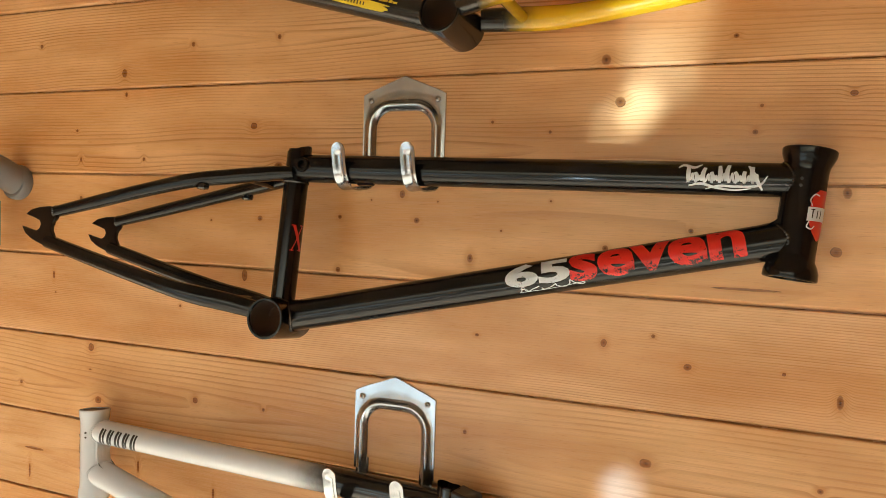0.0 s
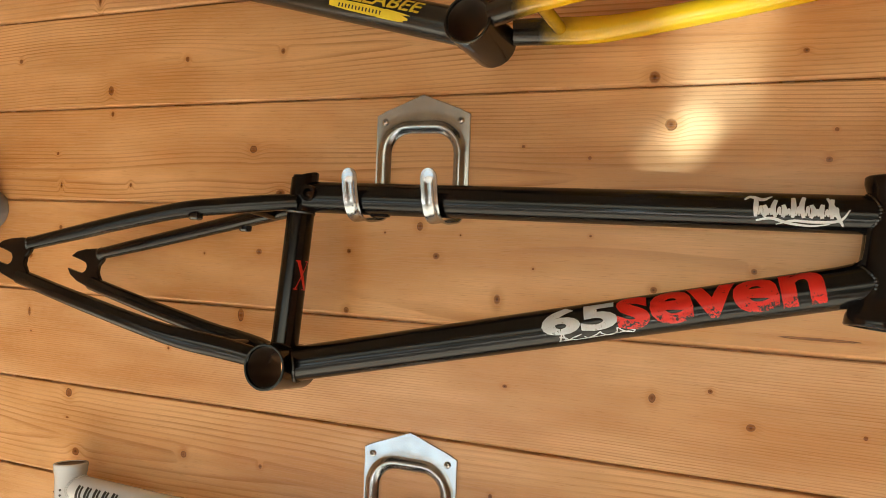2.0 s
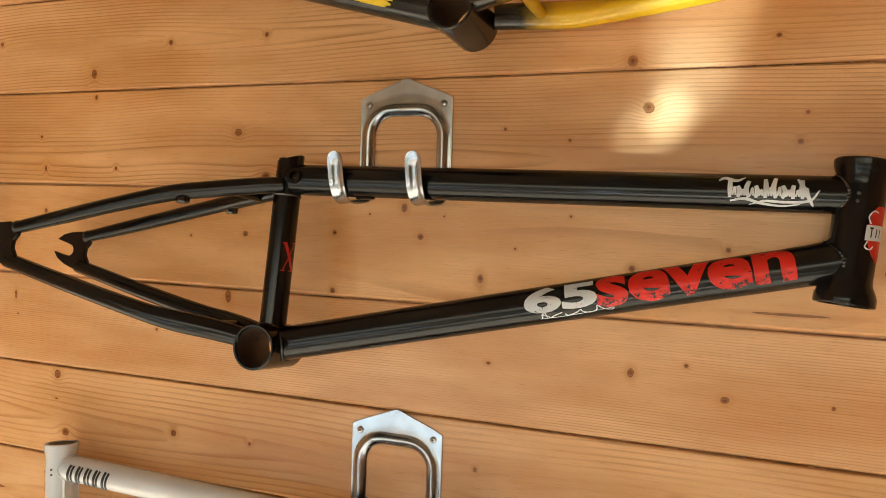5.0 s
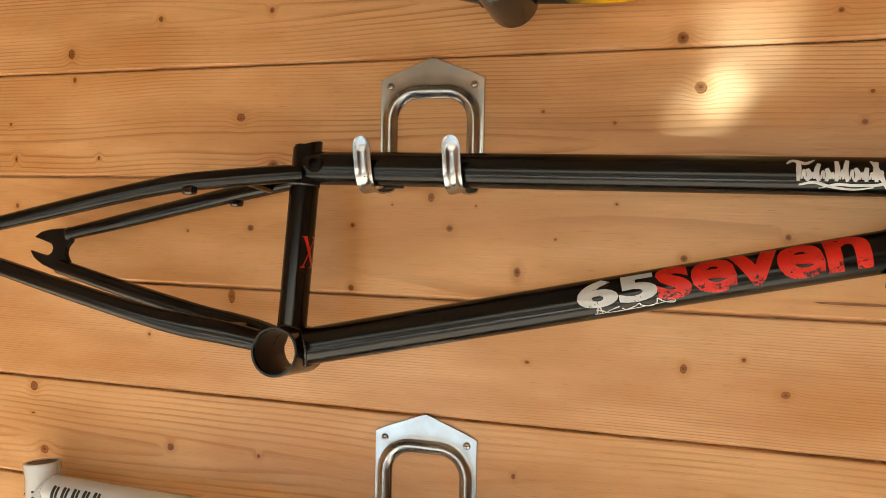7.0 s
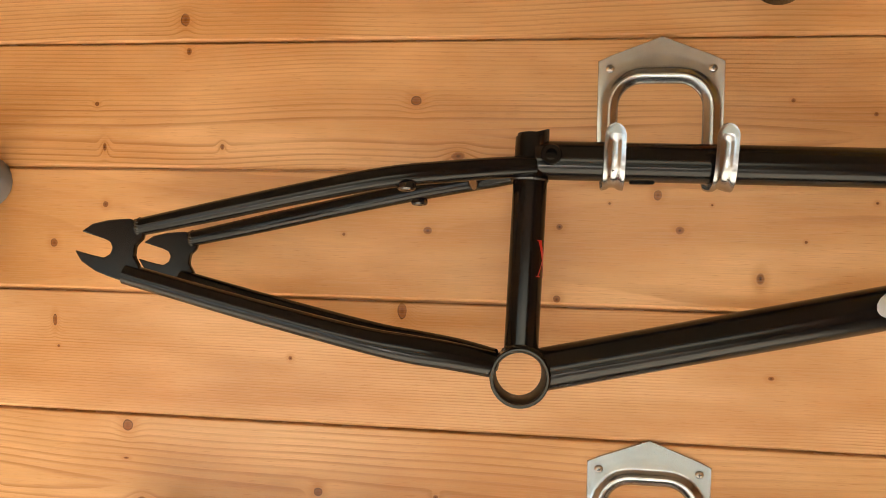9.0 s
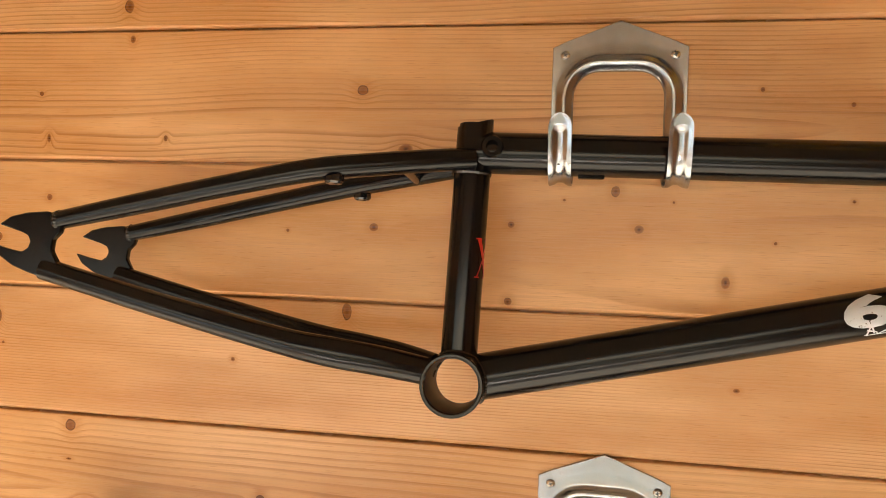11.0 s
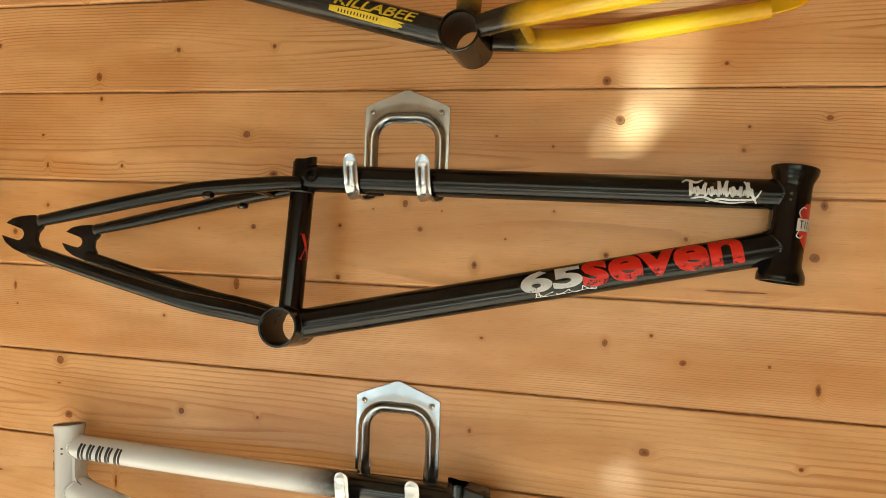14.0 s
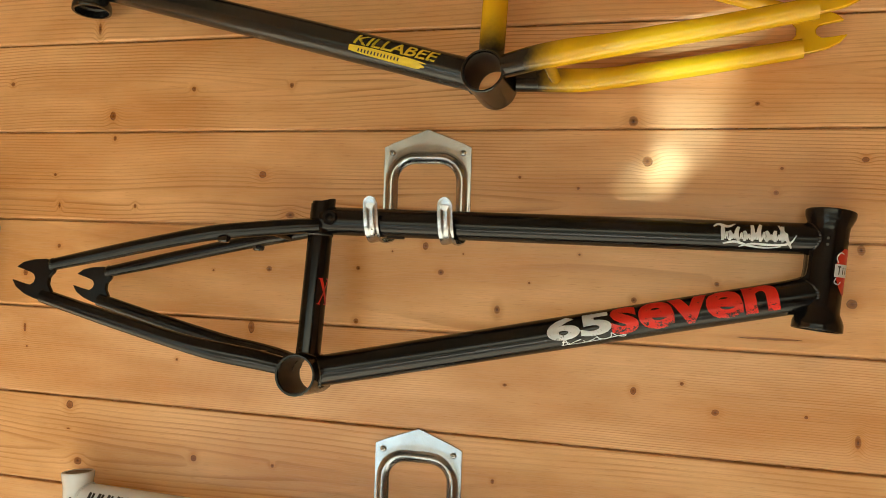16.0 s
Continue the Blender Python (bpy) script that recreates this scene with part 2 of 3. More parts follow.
def sweep(rows, seg=28, bm=None, caps=True):
    """A round or oval tube along rows of x, y, z, radius[, second radius]."""
    bm = bm or bmesh.new()
    rows = [list(r) + [r[3]] * (5 - len(r)) for r in rows]
    pts = [Vector(r[:3]) for r in rows]
    rings = []
    for i, row in enumerate(rows):
        ahead = (pts[min(i + 1, len(pts) - 1)] - pts[max(i - 1, 0)]).normalized()
        side = ahead.cross(Vector((0, 1, 0)))
        side = side.normalized() if side.length > 1e-4 else Vector((1, 0, 0))
        front = side.cross(ahead).normalized()
        rings.append([bm.verts.new(pts[i] + side * row[3] * math.cos(a) + front * row[4] * math.sin(a)) for a in (2 * math.pi * k / seg for k in range(seg))])
    for a, b in zip(rings, rings[1:]):
        for k in range(seg):
            bm.faces.new((a[k], a[(k + 1) % seg], b[(k + 1) % seg], b[k]))
    if caps:
        bm.faces.new(rings[0]), bm.faces.new(rings[-1])
    return bm


def lathe(start, axis, profile, seg=40, bm=None):
    """A closed profile of (along, radius) turned round an axis."""
    bm = bm or bmesh.new()
    axis = Vector(axis).normalized()
    side = axis.orthogonal().normalized()
    other = axis.cross(side)
    rings = [[bm.verts.new(Vector(start) + axis * s + (side * math.cos(a) + other * math.sin(a)) * r) for a in (2 * math.pi * k / seg for k in range(seg))] for s, r in profile]
    for a, b in zip(rings, rings[1:] + rings[:1]):
        for k in range(seg):
            bm.faces.new((a[k], a[(k + 1) % seg], b[(k + 1) % seg], b[k]))
    return bm


def slab(outline, y0, y1, bevel=0.0006):
    """A plate with the outline (x, z) between two depths."""
    bm = bmesh.new()
    face = bm.faces.new([bm.verts.new((x, y0, z)) for x, z in outline])
    made = bmesh.ops.extrude_face_region(bm, geom=[face])
    bmesh.ops.translate(bm, vec=(0, y1 - y0, 0), verts=[v for v in made["geom"] if isinstance(v, bmesh.types.BMVert)])
    if bevel:
        bmesh.ops.bevel(bm, geom=bm.edges[:], offset=bevel, segments=1, affect="EDGES")
    return bm


def mitre(bm, centre, axis, across, radius, count):
    """Cuts the first ring of a swept tube to the round of the tube that it meets."""
    centre, axis, across = Vector(centre), Vector(axis).normalized(), Vector(across).normalized()
    bm.verts.ensure_lookup_table()
    for v in list(bm.verts)[:count]:
        rel = v.co - centre
        v.co += axis * (math.sqrt(max(radius ** 2 - rel.dot(across) ** 2, 1e-6)) - rel.dot(axis))
    return bm


def weld_bead(centre, axis, radius, count, rnd, across=None, wrap=0.0, size=0.0009):
    """A ring of fine weld ripples, one bead, that follows the round of the tube it is laid on."""
    bm = bmesh.new()
    axis = Vector(axis).normalized()
    side = axis.orthogonal().normalized()
    other = axis.cross(side)
    n, rings = count * 4, []
    for i in range(n):
        a = 2 * math.pi * i / n
        fat = size * (1 + 0.4 * abs(math.sin(a * count / 2)) + rnd.uniform(-0.1, 0.1))
        out = side * math.cos(a) + other * math.sin(a)
        mid = Vector(centre) + out * radius
        if across is not None:
            mid += axis * math.sqrt(max(wrap ** 2 - (radius * out.dot(Vector(across))) ** 2, 1e-6))
        rings.append([bm.verts.new(mid + out * fat * math.cos(b) + axis * fat * 1.2 * math.sin(b)) for b in (math.pi / 3 * j for j in range(6))])
    for a, b in zip(rings, rings[1:] + rings[:1]):
        for j in range(6):
            bm.faces.new((a[j], a[(j + 1) % 6], b[(j + 1) % 6], b[j]))
    return bm


class Round:
    """The surface of a tube: along its axis, and round it from its front upwards."""

    def __init__(self, a, b, r, lift=0.00035):
        self.a, self.r = Vector(a), r + lift
        self.e = (Vector(b) - self.a).normalized()
        self.front = Vector((0, -1, 0))
        self.front = (self.front - self.e * self.front.dot(self.e)).normalized()
        self.up = self.front.cross(self.e)
        if self.up.z < 0 or (abs(self.up.z) < 0.3 and self.up.x < 0):
            self.up = -self.up

    def at(self, s, arc):
        th = arc / self.r
        return self.a + self.e * s + (self.front * math.cos(th) + self.up * math.sin(th)) * self.r


def lay(bm, tube, cut=0.0025):
    """Lays flat shapes (x: along, y: round) on a tube, cut fine enough to bend."""
    ys = [v.co.y for v in bm.verts]
    y = math.floor(min(ys) / cut) * cut + cut
    while y < max(ys):
        bmesh.ops.bisect_plane(bm, geom=bm.verts[:] + bm.edges[:] + bm.faces[:], plane_co=(0, y, 0), plane_no=(0, 1, 0))
        y += cut
    for v in bm.verts:
        v.co = tube.at(v.co.x, v.co.y)
    return bm


def lettering(text, x0, x1, y0, y1, fat=0.03, slant=0.0, jitter=0.0):
    """The built-in font as flat faces filling a rectangle."""
    curve = bpy.data.curves.new("text", "FONT")
    curve.body, curve.offset, curve.resolution_u = text, fat, 4
    ob = new("text", curve)
    bpy.context.view_layer.update()
    me = bpy.data.meshes.new_from_object(ob.evaluated_get(bpy.context.evaluated_depsgraph_get()))
    bpy.data.objects.remove(ob)
    bm = bmesh.new()
    bm.from_mesh(me)
    bpy.data.meshes.remove(me)
    xs, ys = [v.co.x for v in bm.verts], [v.co.y for v in bm.verts]
    for v in bm.verts:
        fx, fy = (v.co.x - min(xs)) / (max(xs) - min(xs)), (v.co.y - min(ys)) / (max(ys) - min(ys))
        v.co = (x0 + (x1 - x0) * fx + slant * fy, y0 + (y1 - y0) * fy, 0)
    return bm


def strokes(lines, steps=8, bm=None):
    """Flat ribbons along (x, y, width) rows."""
    bm = bm or bmesh.new()
    for line in lines:
        rows = smooth_line(line, steps) if len(line) > 2 else [np.array(r, float) for r in line]
        pairs = []
        for i, r in enumerate(rows):
            d = rows[min(i + 1, len(rows) - 1)][:2] - rows[max(i - 1, 0)][:2]
            d = d / max(np.hypot(*d), 1e-9)
            nrm = np.array((-d[1], d[0])) * r[2] / 2
            pairs.append((bm.verts.new((*(r[:2] + nrm), 0)), bm.verts.new((*(r[:2] - nrm), 0))))
        for a, b in zip(pairs, pairs[1:]):
            bm.faces.new((a[0], a[1], b[1], b[0]))
    return bm


def print_on(name, bm, material, parent, label=""):
    """Each separate letter or mark of a print as a part of its own."""
    left = set(bm.verts)
    bm.verts.index_update()
    while left:
        seed = min(left, key=lambda v: v.index)
        group, todo = set(), [seed]
        while todo:
            v = todo.pop()
            if v in group:
                continue
            group.add(v)
            todo += [e.other_vert(v) for e in v.link_edges]
        left -= group
        piece, new_verts = bmesh.new(), {}
        for v in sorted(group, key=lambda v: v.index):
            new_verts[v] = piece.verts.new(v.co)
        for f in {f for v in group for f in v.link_faces}:
            piece.faces.new([new_verts[v] for v in f.verts])
        part(name, piece, material, parent, label)
    bm.free()


# ---- the room ----
PITCH, JOINT = 0.121, 1.5
wall_north = tagged(part("wall_north", box(-2.6, 2.6, 0.019, 0.12, 0.0, 2.46), ceiling_paint, smooth=False), "pine board wall, horizontal tongue-and-groove boards", "wall", kind="structure")


def side_wall(name, bm, label):
    return tagged(part(name, bm, side_wood, smooth=False), label, "wall", kind="structure")


plain_wood = wood("plain_pine", 31, 0.4, 0.05, 0.006, 0.5, [])
side_wood = wood("side_wall_pine", 17, 0.4, 0.05, 0.006, 0.5, [], light=(0.70, 0.43, 0.21), late=(0.36, 0.15, 0.05))
# unseen floor, ceiling and sides close the room; floor pale to bounce sun
tagged(part("floor", box(-2.6, 2.6, -3.3, 0.019, -0.1, 0.0), floor_paint, smooth=False), "pale wooden floor in daylight", "floor", kind="structure")
tagged(part("ceiling", box(-2.6, 2.6, -3.3, 0.019, 2.46, 2.56), ceiling_paint, smooth=False), "plain wooden ceiling", "ceiling", kind="structure")
side_wall("wall_west", box(-2.72, -2.6, -3.3, 0.12, 0, 2.46), "plain pine wall")
side_wall("wall_east", box(2.6, 2.72, -3.3, 0.12, 0, 2.46), "plain pine wall")
# unseen; openings and solid mid band laid out to place sun on the floor
south = box(-2.6, -2.5, -3.3, -3.18, 0, 2.46)
box(1.4, 2.6, -3.3, -3.18, 0, 2.46, bm=south)
box(-2.5, 1.4, -3.3, -3.18, 2.0, 2.46, bm=south)
box(-2.5, 1.4, -3.3, -3.18, 0, 0.3, bm=south)
box(-2.5, 1.4, -3.3, -3.18, 0.75, 1.15, bm=south)
side_wall("wall_south", south, "unseen pine wall, its two rows of openings shaping the sunlight")
# unseen ground, kept dark so the brackets mirror less brightness
tagged(part("ground", box(-60, 60, -120, -3.3, -0.2, -0.1), paint("outdoor_dark_ground", (0.06, 0.085, 0.035), 0.8), smooth=False), "unseen dark ground outside the openings", "ground", kind="structure")
opening = tagged(new("window_1"), "unseen dark framed opening that lets in the sunlight", "window", kind="structure")
opening.location = (-0.55, -3.24, 0)
for nm, b in [("frame_post", (x, x + 0.05, -0.05, 0.05, lo, hi)) for x in (-1.95, -0.025, 1.90) for lo, hi in ((0.3, 0.75), (1.15, 2.0))] + [("frame_rail", (x, x + 1.875, -0.05, 0.05, z, z + 0.03)) for x in (-1.90, 0.025) for z in (0.3, 0.72, 1.15, 1.97)]:
    part(nm, box(*b, bevel=0.004), black, opening)

# knots of each board: x, z, half width, half height
KNOTS = {}
KNOTS[2] = [(-0.582, 1.810, 0.004, 0.004), (-0.293, 1.798, 0.0042, 0.0045), (-0.153, 1.800, 0.0042, 0.0045), (-0.416, 1.764, 0.0065, 0.0085), (0.269, 1.751, 0.0075, 0.0085), (0.399, 1.769, 0.004, 0.0035)]
KNOTS[1] = [(-0.412, 1.734, 0.0035, 0.005), (-0.190, 1.687, 0.0068, 0.0062), (-0.507, 1.684, 0.003, 0.003), (-0.499, 1.642, 0.003, 0.006), (-0.378, 1.643, 0.0028, 0.004), (0.507, 1.709, 0.005, 0.004),
        (0.426, 1.699, 0.0025, 0.0025), (0.286, 1.706, 0.008, 0.008), (0.142, 1.687, 0.0025, 0.0025), (0.210, 1.675, 0.0025, 0.0025), (0.421, 1.673, 0.004, 0.0035), (-0.15, 1.636, 0.009, 0.006)]
KNOTS[0] = [(-0.498, 1.586, 0.004, 0.004), (-0.177, 1.567, 0.0055, 0.005), (-0.056, 1.573, 0.0042, 0.004), (0.030, 1.603, 0.005, 0.0065), (0.050, 1.572, 0.0055, 0.005), (0.120, 1.531, 0.005, 0.0075),
        (0.214, 1.599, 0.0022, 0.002), (0.276, 1.550, 0.0045, 0.0045), (0.364, 1.572, 0.004, 0.004), (0.506, 1.614, 0.006, 0.008), (0.499, 1.557, 0.0075, 0.0068), (0.157, 1.564, 0.0018, 0.0018),
        (-0.257, 1.562, 0.002, 0.002), (0.420, 1.5155, 0.045, 0.0020), (-0.012, 1.595, 0.0016, 0.0016), (0.077, 1.595, 0.0016, 0.0016), (-0.553, 1.547, 0.005, 0.006), (-0.057, 1.507, 0.0045, 0.005)]
KNOTS[-1] = [(-0.200, 1.491, 0.006, 0.011), (-0.548, 1.444, 0.0022, 0.002), (0.132, 1.443, 0.004, 0.0028), (0.279, 1.448, 0.0045, 0.006), (0.331, 1.460, 0.003, 0.003), (0.367, 1.431, 0.0055, 0.005),
         (0.459, 1.434, 0.0025, 0.0025), (0.510, 1.412, 0.0045, 0.010), (-0.308, 1.442, 0.003, 0.003), (-0.552, 1.47, 0.003, 0.008), (-0.05, 1.449, 0.014, 0.0012)]
KNOTS[-2] = [(-0.474, 1.368, 0.0075, 0.008), (-0.459, 1.292, 0.0085, 0.0078), (-0.279, 1.314, 0.006, 0.0055), (-0.165, 1.316, 0.0035, 0.004), (0.121, 1.328, 0.003, 0.004), (0.329, 1.324, 0.009, 0.007),
         (0.497, 1.323, 0.0045, 0.004), (-0.476, 1.335, 0.004, 0.0016), (-0.62, 1.30, 0.004, 0.004)]
KNOTS[-3] = [(-0.380, 1.205, 0.003, 0.013), (-0.590, 1.20, 0.028, 0.003), (-0.60, 1.165, 0.003, 0.016), (-0.245, 1.19, 0.003, 0.011), (-0.30, 1.165, 0.05, 0.004)]
KNOTS[3] = [(-0.44, 1.882, 0.004, 0.012), (-0.31, 1.895, 0.003, 0.007), (0.2, 1.93, 0.005, 0.005)]
# base tint of boards that differ from the rest; lowest two hold painted sheen
TINT = {-1: (0.86, 0.525, 0.28), -2: (0.86, 0.53, 0.265), -3: (0.84, 0.53, 0.28)}
# pith height, pith depth, ring width, ring strength, sway, arching
GRAIN = {3: (1.83, 0.03, 0.0055, 0.6, 0.03, 0.05), 2: (1.800, 0.020, 0.0040, 0.9, 0.026, 0.05), 1: (1.655, 0.030, 0.0036, 0.9, 0.026, 0.06), 0: (1.54, 0.09, 0.012, 0.46, 0.05, 0.10),
         -1: (1.60, 0.03, 0.0027, 0.55, 0.016, 0.03), -2: (1.312, 0.016, 0.0062, 0.75, 0.030, 0.08), -3: (1.20, 0.03, 0.0060, 0.5, 0.03, 0.05)}


def board_mesh(z0, z1):
    """Tongue-and-groove board: rounded lower lip, eased upper edge, tongue set back in the joint."""
    prof = [(0.019, z0 + 0.0009), (0.0034, z0 + 0.0009), (0.0029, z0 + 0.0011), (0.0014, z0 + 0.0024), (0.0004, z0 + 0.0036), (0.0, z0 + 0.0044), (0.0, z1 - 0.0022), (0.0004, z1 - 0.0014), (0.0016, z1 - 0.0009), (0.008, z1 - 0.0007), (0.008, z1 + 0.004), (0.019, z1 + 0.004)]
    bm = bmesh.new()
    xs = np.linspace(-2.6, 2.6, 14)
    rings = [[bm.verts.new((x, y, z)) for y, z in prof] for x in xs]
    for a, b in zip(rings, rings[1:]):
        for k in range(len(prof)):
            j = (k + 1) % len(prof)
            bm.faces.new((a[k], a[j], b[j], b[k]))
    bm.faces.new(rings[0]), bm.faces.new(rings[-1])
    return bm


for k in range(-12, 7):
    z0 = JOINT + k * PITCH
    if k in GRAIN:
        zc, depth, period, strength, sway, cath = GRAIN[k]
        mat = wood("pine_board_%d" % (k + 12), 11 + 3.7 * k, zc, depth, period, strength, KNOTS[k], TINT.get(k, (0.90, 0.535, 0.262)), sway=sway, cath=cath)
    else:
        mat = plain_wood
    part("board", board_mesh(z0, z0 + PITCH), mat, wall_north, smooth=False)


# ---- wall brackets ----
def arch(grow, low, half=0.0365, radius=0.021, top=-0.0415, n=7):
    """The inner opening's outline from the foot of one leg over to the other, widened by grow. Heights from the apex."""
    h, r, t = half + grow, radius + grow, top + grow
    pts = [(-h, low + (t - r - low) * i / 4) for i in range(4)]
    pts += [(-h + r - r * math.cos(a), t - r + r * math.sin(a)) for a in (math.pi / 2 * i / n for i in range(n + 1))]
    mid = [(-(h - r) + 2 * (h - r) * i / 6, t) for i in range(1, 6)]
    return pts + mid + [(-x, z) for x, z in reversed(pts)]


def bracket_outer(pts, half=0.0547, corner=-0.021):
    out = []
    for x, z in pts:
        if z <= corner - 0.03:
            out.append((math.copysign(half, x), z))
        else:
            cx, cz = 0.0, -0.062
            dx, dz = x - cx, z - cz
            best = 1e9
            for nx, nz, c in ((1, 0, half), (-1, 0, half), (0.3536, 0.9354, 0.0), (-0.3536, 0.9354, 0.0)):
                den = nx * dx + nz * dz
                if den > 1e-9:
                    best = min(best, (c - nx * cx - nz * cz) / den)
            out.append((cx + dx * best, cz + dz * best))
    return out


HOOK = [(-0.0008, -0.104), (-0.0016, -0.113), (-0.0055, -0.125), (-0.016, -0.1325), (-0.034, -0.1350), (-0.050, -0.1356), (-0.0610, -0.1312), (-0.0680, -0.1222), (-0.0718, -0.112), (-0.0748, -0.099), (-0.0778, -0.0845)]


def hook_mesh(cx, droop):
    """A strap with a pressed bead that runs under the tube and up in front of it, with a rounded tip."""
    rows = smooth_line([(y, z - droop * (i > 1)) for i, (y, z) in enumerate(HOOK)], 6)
    last, before = rows[-1], rows[-4]
    rows = rows[:-3] + [before + (last - before) * f for f in (0.2, 0.35, 0.5, 0.62, 0.73, 0.82, 0.89, 0.945, 0.98, 1.0)]
    n, half, thick = len(rows), 0.0086, 0.0016
    run = [0.0]
    for a, b in zip(rows, rows[1:]):
        run.append(run[-1] + float(np.hypot(*(b - a))))
    bm = bmesh.new()
    outer, inner = [], []
    for i, r in enumerate(rows):
        d = rows[min(i + 1, n - 1)] - rows[max(i - 1, 0)]
        d = d / np.hypot(*d)
        nrm = np.array((-d[1], d[0]))
        left = run[-1] - run[i]
        w = half * (math.sqrt(max(0.0, 1 - (1 - min(left, 1.25 * half) / (1.25 * half)) ** 2)) * 0.999 + 0.001)
        bead = 0.0021 * min(1.0, max(0.0, (left - 0.010) / 0.003))
        ro, ri = [], []
        for c in np.linspace(-1, 1, 13):
            lift = bead * math.exp(-(c / 0.46) ** 4) - 0.0007 * abs(c) ** 3
            pos = r - nrm * lift
            ro.append(bm.verts.new((cx + c * w, *pos)))
            ri.append(bm.verts.new((cx + c * w, *(pos + nrm * thick))))
        outer.append(ro), inner.append(ri)
    m = 13
    for i in range(n - 1):
        for k in range(m - 1):
            bm.faces.new((outer[i][k], outer[i][k + 1], outer[i + 1][k + 1], outer[i + 1][k]))
            bm.faces.new((inner[i][k], inner[i][k + 1], inner[i + 1][k + 1], inner[i + 1][k]))
        for k in (0, m - 1):
            bm.faces.new((outer[i][k], outer[i + 1][k], inner[i + 1][k], inner[i][k]))
    for i in (0, n - 1):
        for k in range(m - 1):
            bm.faces.new((outer[i][k], outer[i][k + 1], inner[i][k + 1], inner[i][k]))
    return bm


def bracket(label, droop=0.0):
    thing = tagged(new("wall_bracket"), label, "wall bracket", "wall brackets")
    low = -0.118
    loops = []
    for grow, y in ((0.0, -0.0006), (0.0004, -0.0016), (0.0022, -0.0030), (0.0045, -0.0046), (0.0066, -0.0058), (0.0082, -0.0062), (0.0096, -0.0056), (0.0112, -0.0042), (0.0130, -0.0029), (0.0148, -0.0022), (0.0160, -0.0020)):
        loops.append([(x, y, z) for x, z in arch(grow, low)])
    rim = bracket_outer(arch(0.0160, low))
    loops.append([(x * 0.5 + lx * 0.5, -0.0020, z * 0.5 + lz * 0.5) for (x, z), (lx, _, lz) in zip(rim, loops[-1])])
    loops.append([(x * 0.993, -0.0020, z - 0.0003) for x, z in rim])
    loops.append([(x, -0.0014, z) for x, z in rim])
    loops.append([(x, 0.0, z) for x, z in rim])
    bm = bmesh.new()
    rings = [[bm.verts.new(p) for p in lp] for lp in loops]
    for a, b in zip(rings, rings[1:]):
        for k in range(len(a) - 1):
            bm.faces.new((a[k], a[k + 1], b[k + 1], b[k]))
    part("plate", bm, zinc, thing)
    for side in (-1, 1):
        part("hook", hook_mesh(side * 0.0436 + 0.0006, droop), zinc, thing)
    for side in (-1, 1):
        centre = (side * 0.0442, -0.0020, -0.0282)
        head = lathe(centre, (0, -1, 0), [(0, 0.0001), (0, 0.0036), (0.0006, 0.0038), (0.0013, 0.0032), (0.0019, 0.0018), (0.0021, 0.0001)], 20)
        screw = part("screw", head, screw_steel, thing, "bright crosshead screw")
        turn = Matrix.Translation((centre[0], -0.00415, centre[2])) @ Matrix.Rotation(0.4 + side, 4, "Y")
        # dark cross laid on the head, its colour giving the recess's shade
        cross = box(-0.0019, 0.0019, -0.0002, 0.0004, -0.00042, 0.00042)
        box(-0.00042, 0.00042, -0.00025, 0.00035, -0.0019, 0.0019, bm=cross)
        bmesh.ops.transform(cross, matrix=turn, verts=cross.verts)
        part("recess", cross, dark_slot, screw, smooth=False)
    return thing


first = bracket("zinc-plated pressed steel bracket with two hooks, screwed on")
first.location = (0.0293, 0, 1.743)
copy_thing(first, pose(0.029, 0, 2.095))
low_bracket = bracket("zinc-plated steel bracket, its hooks bent slightly down", 0.012)
low_bracket.location = (0.029, 0, 1.382)


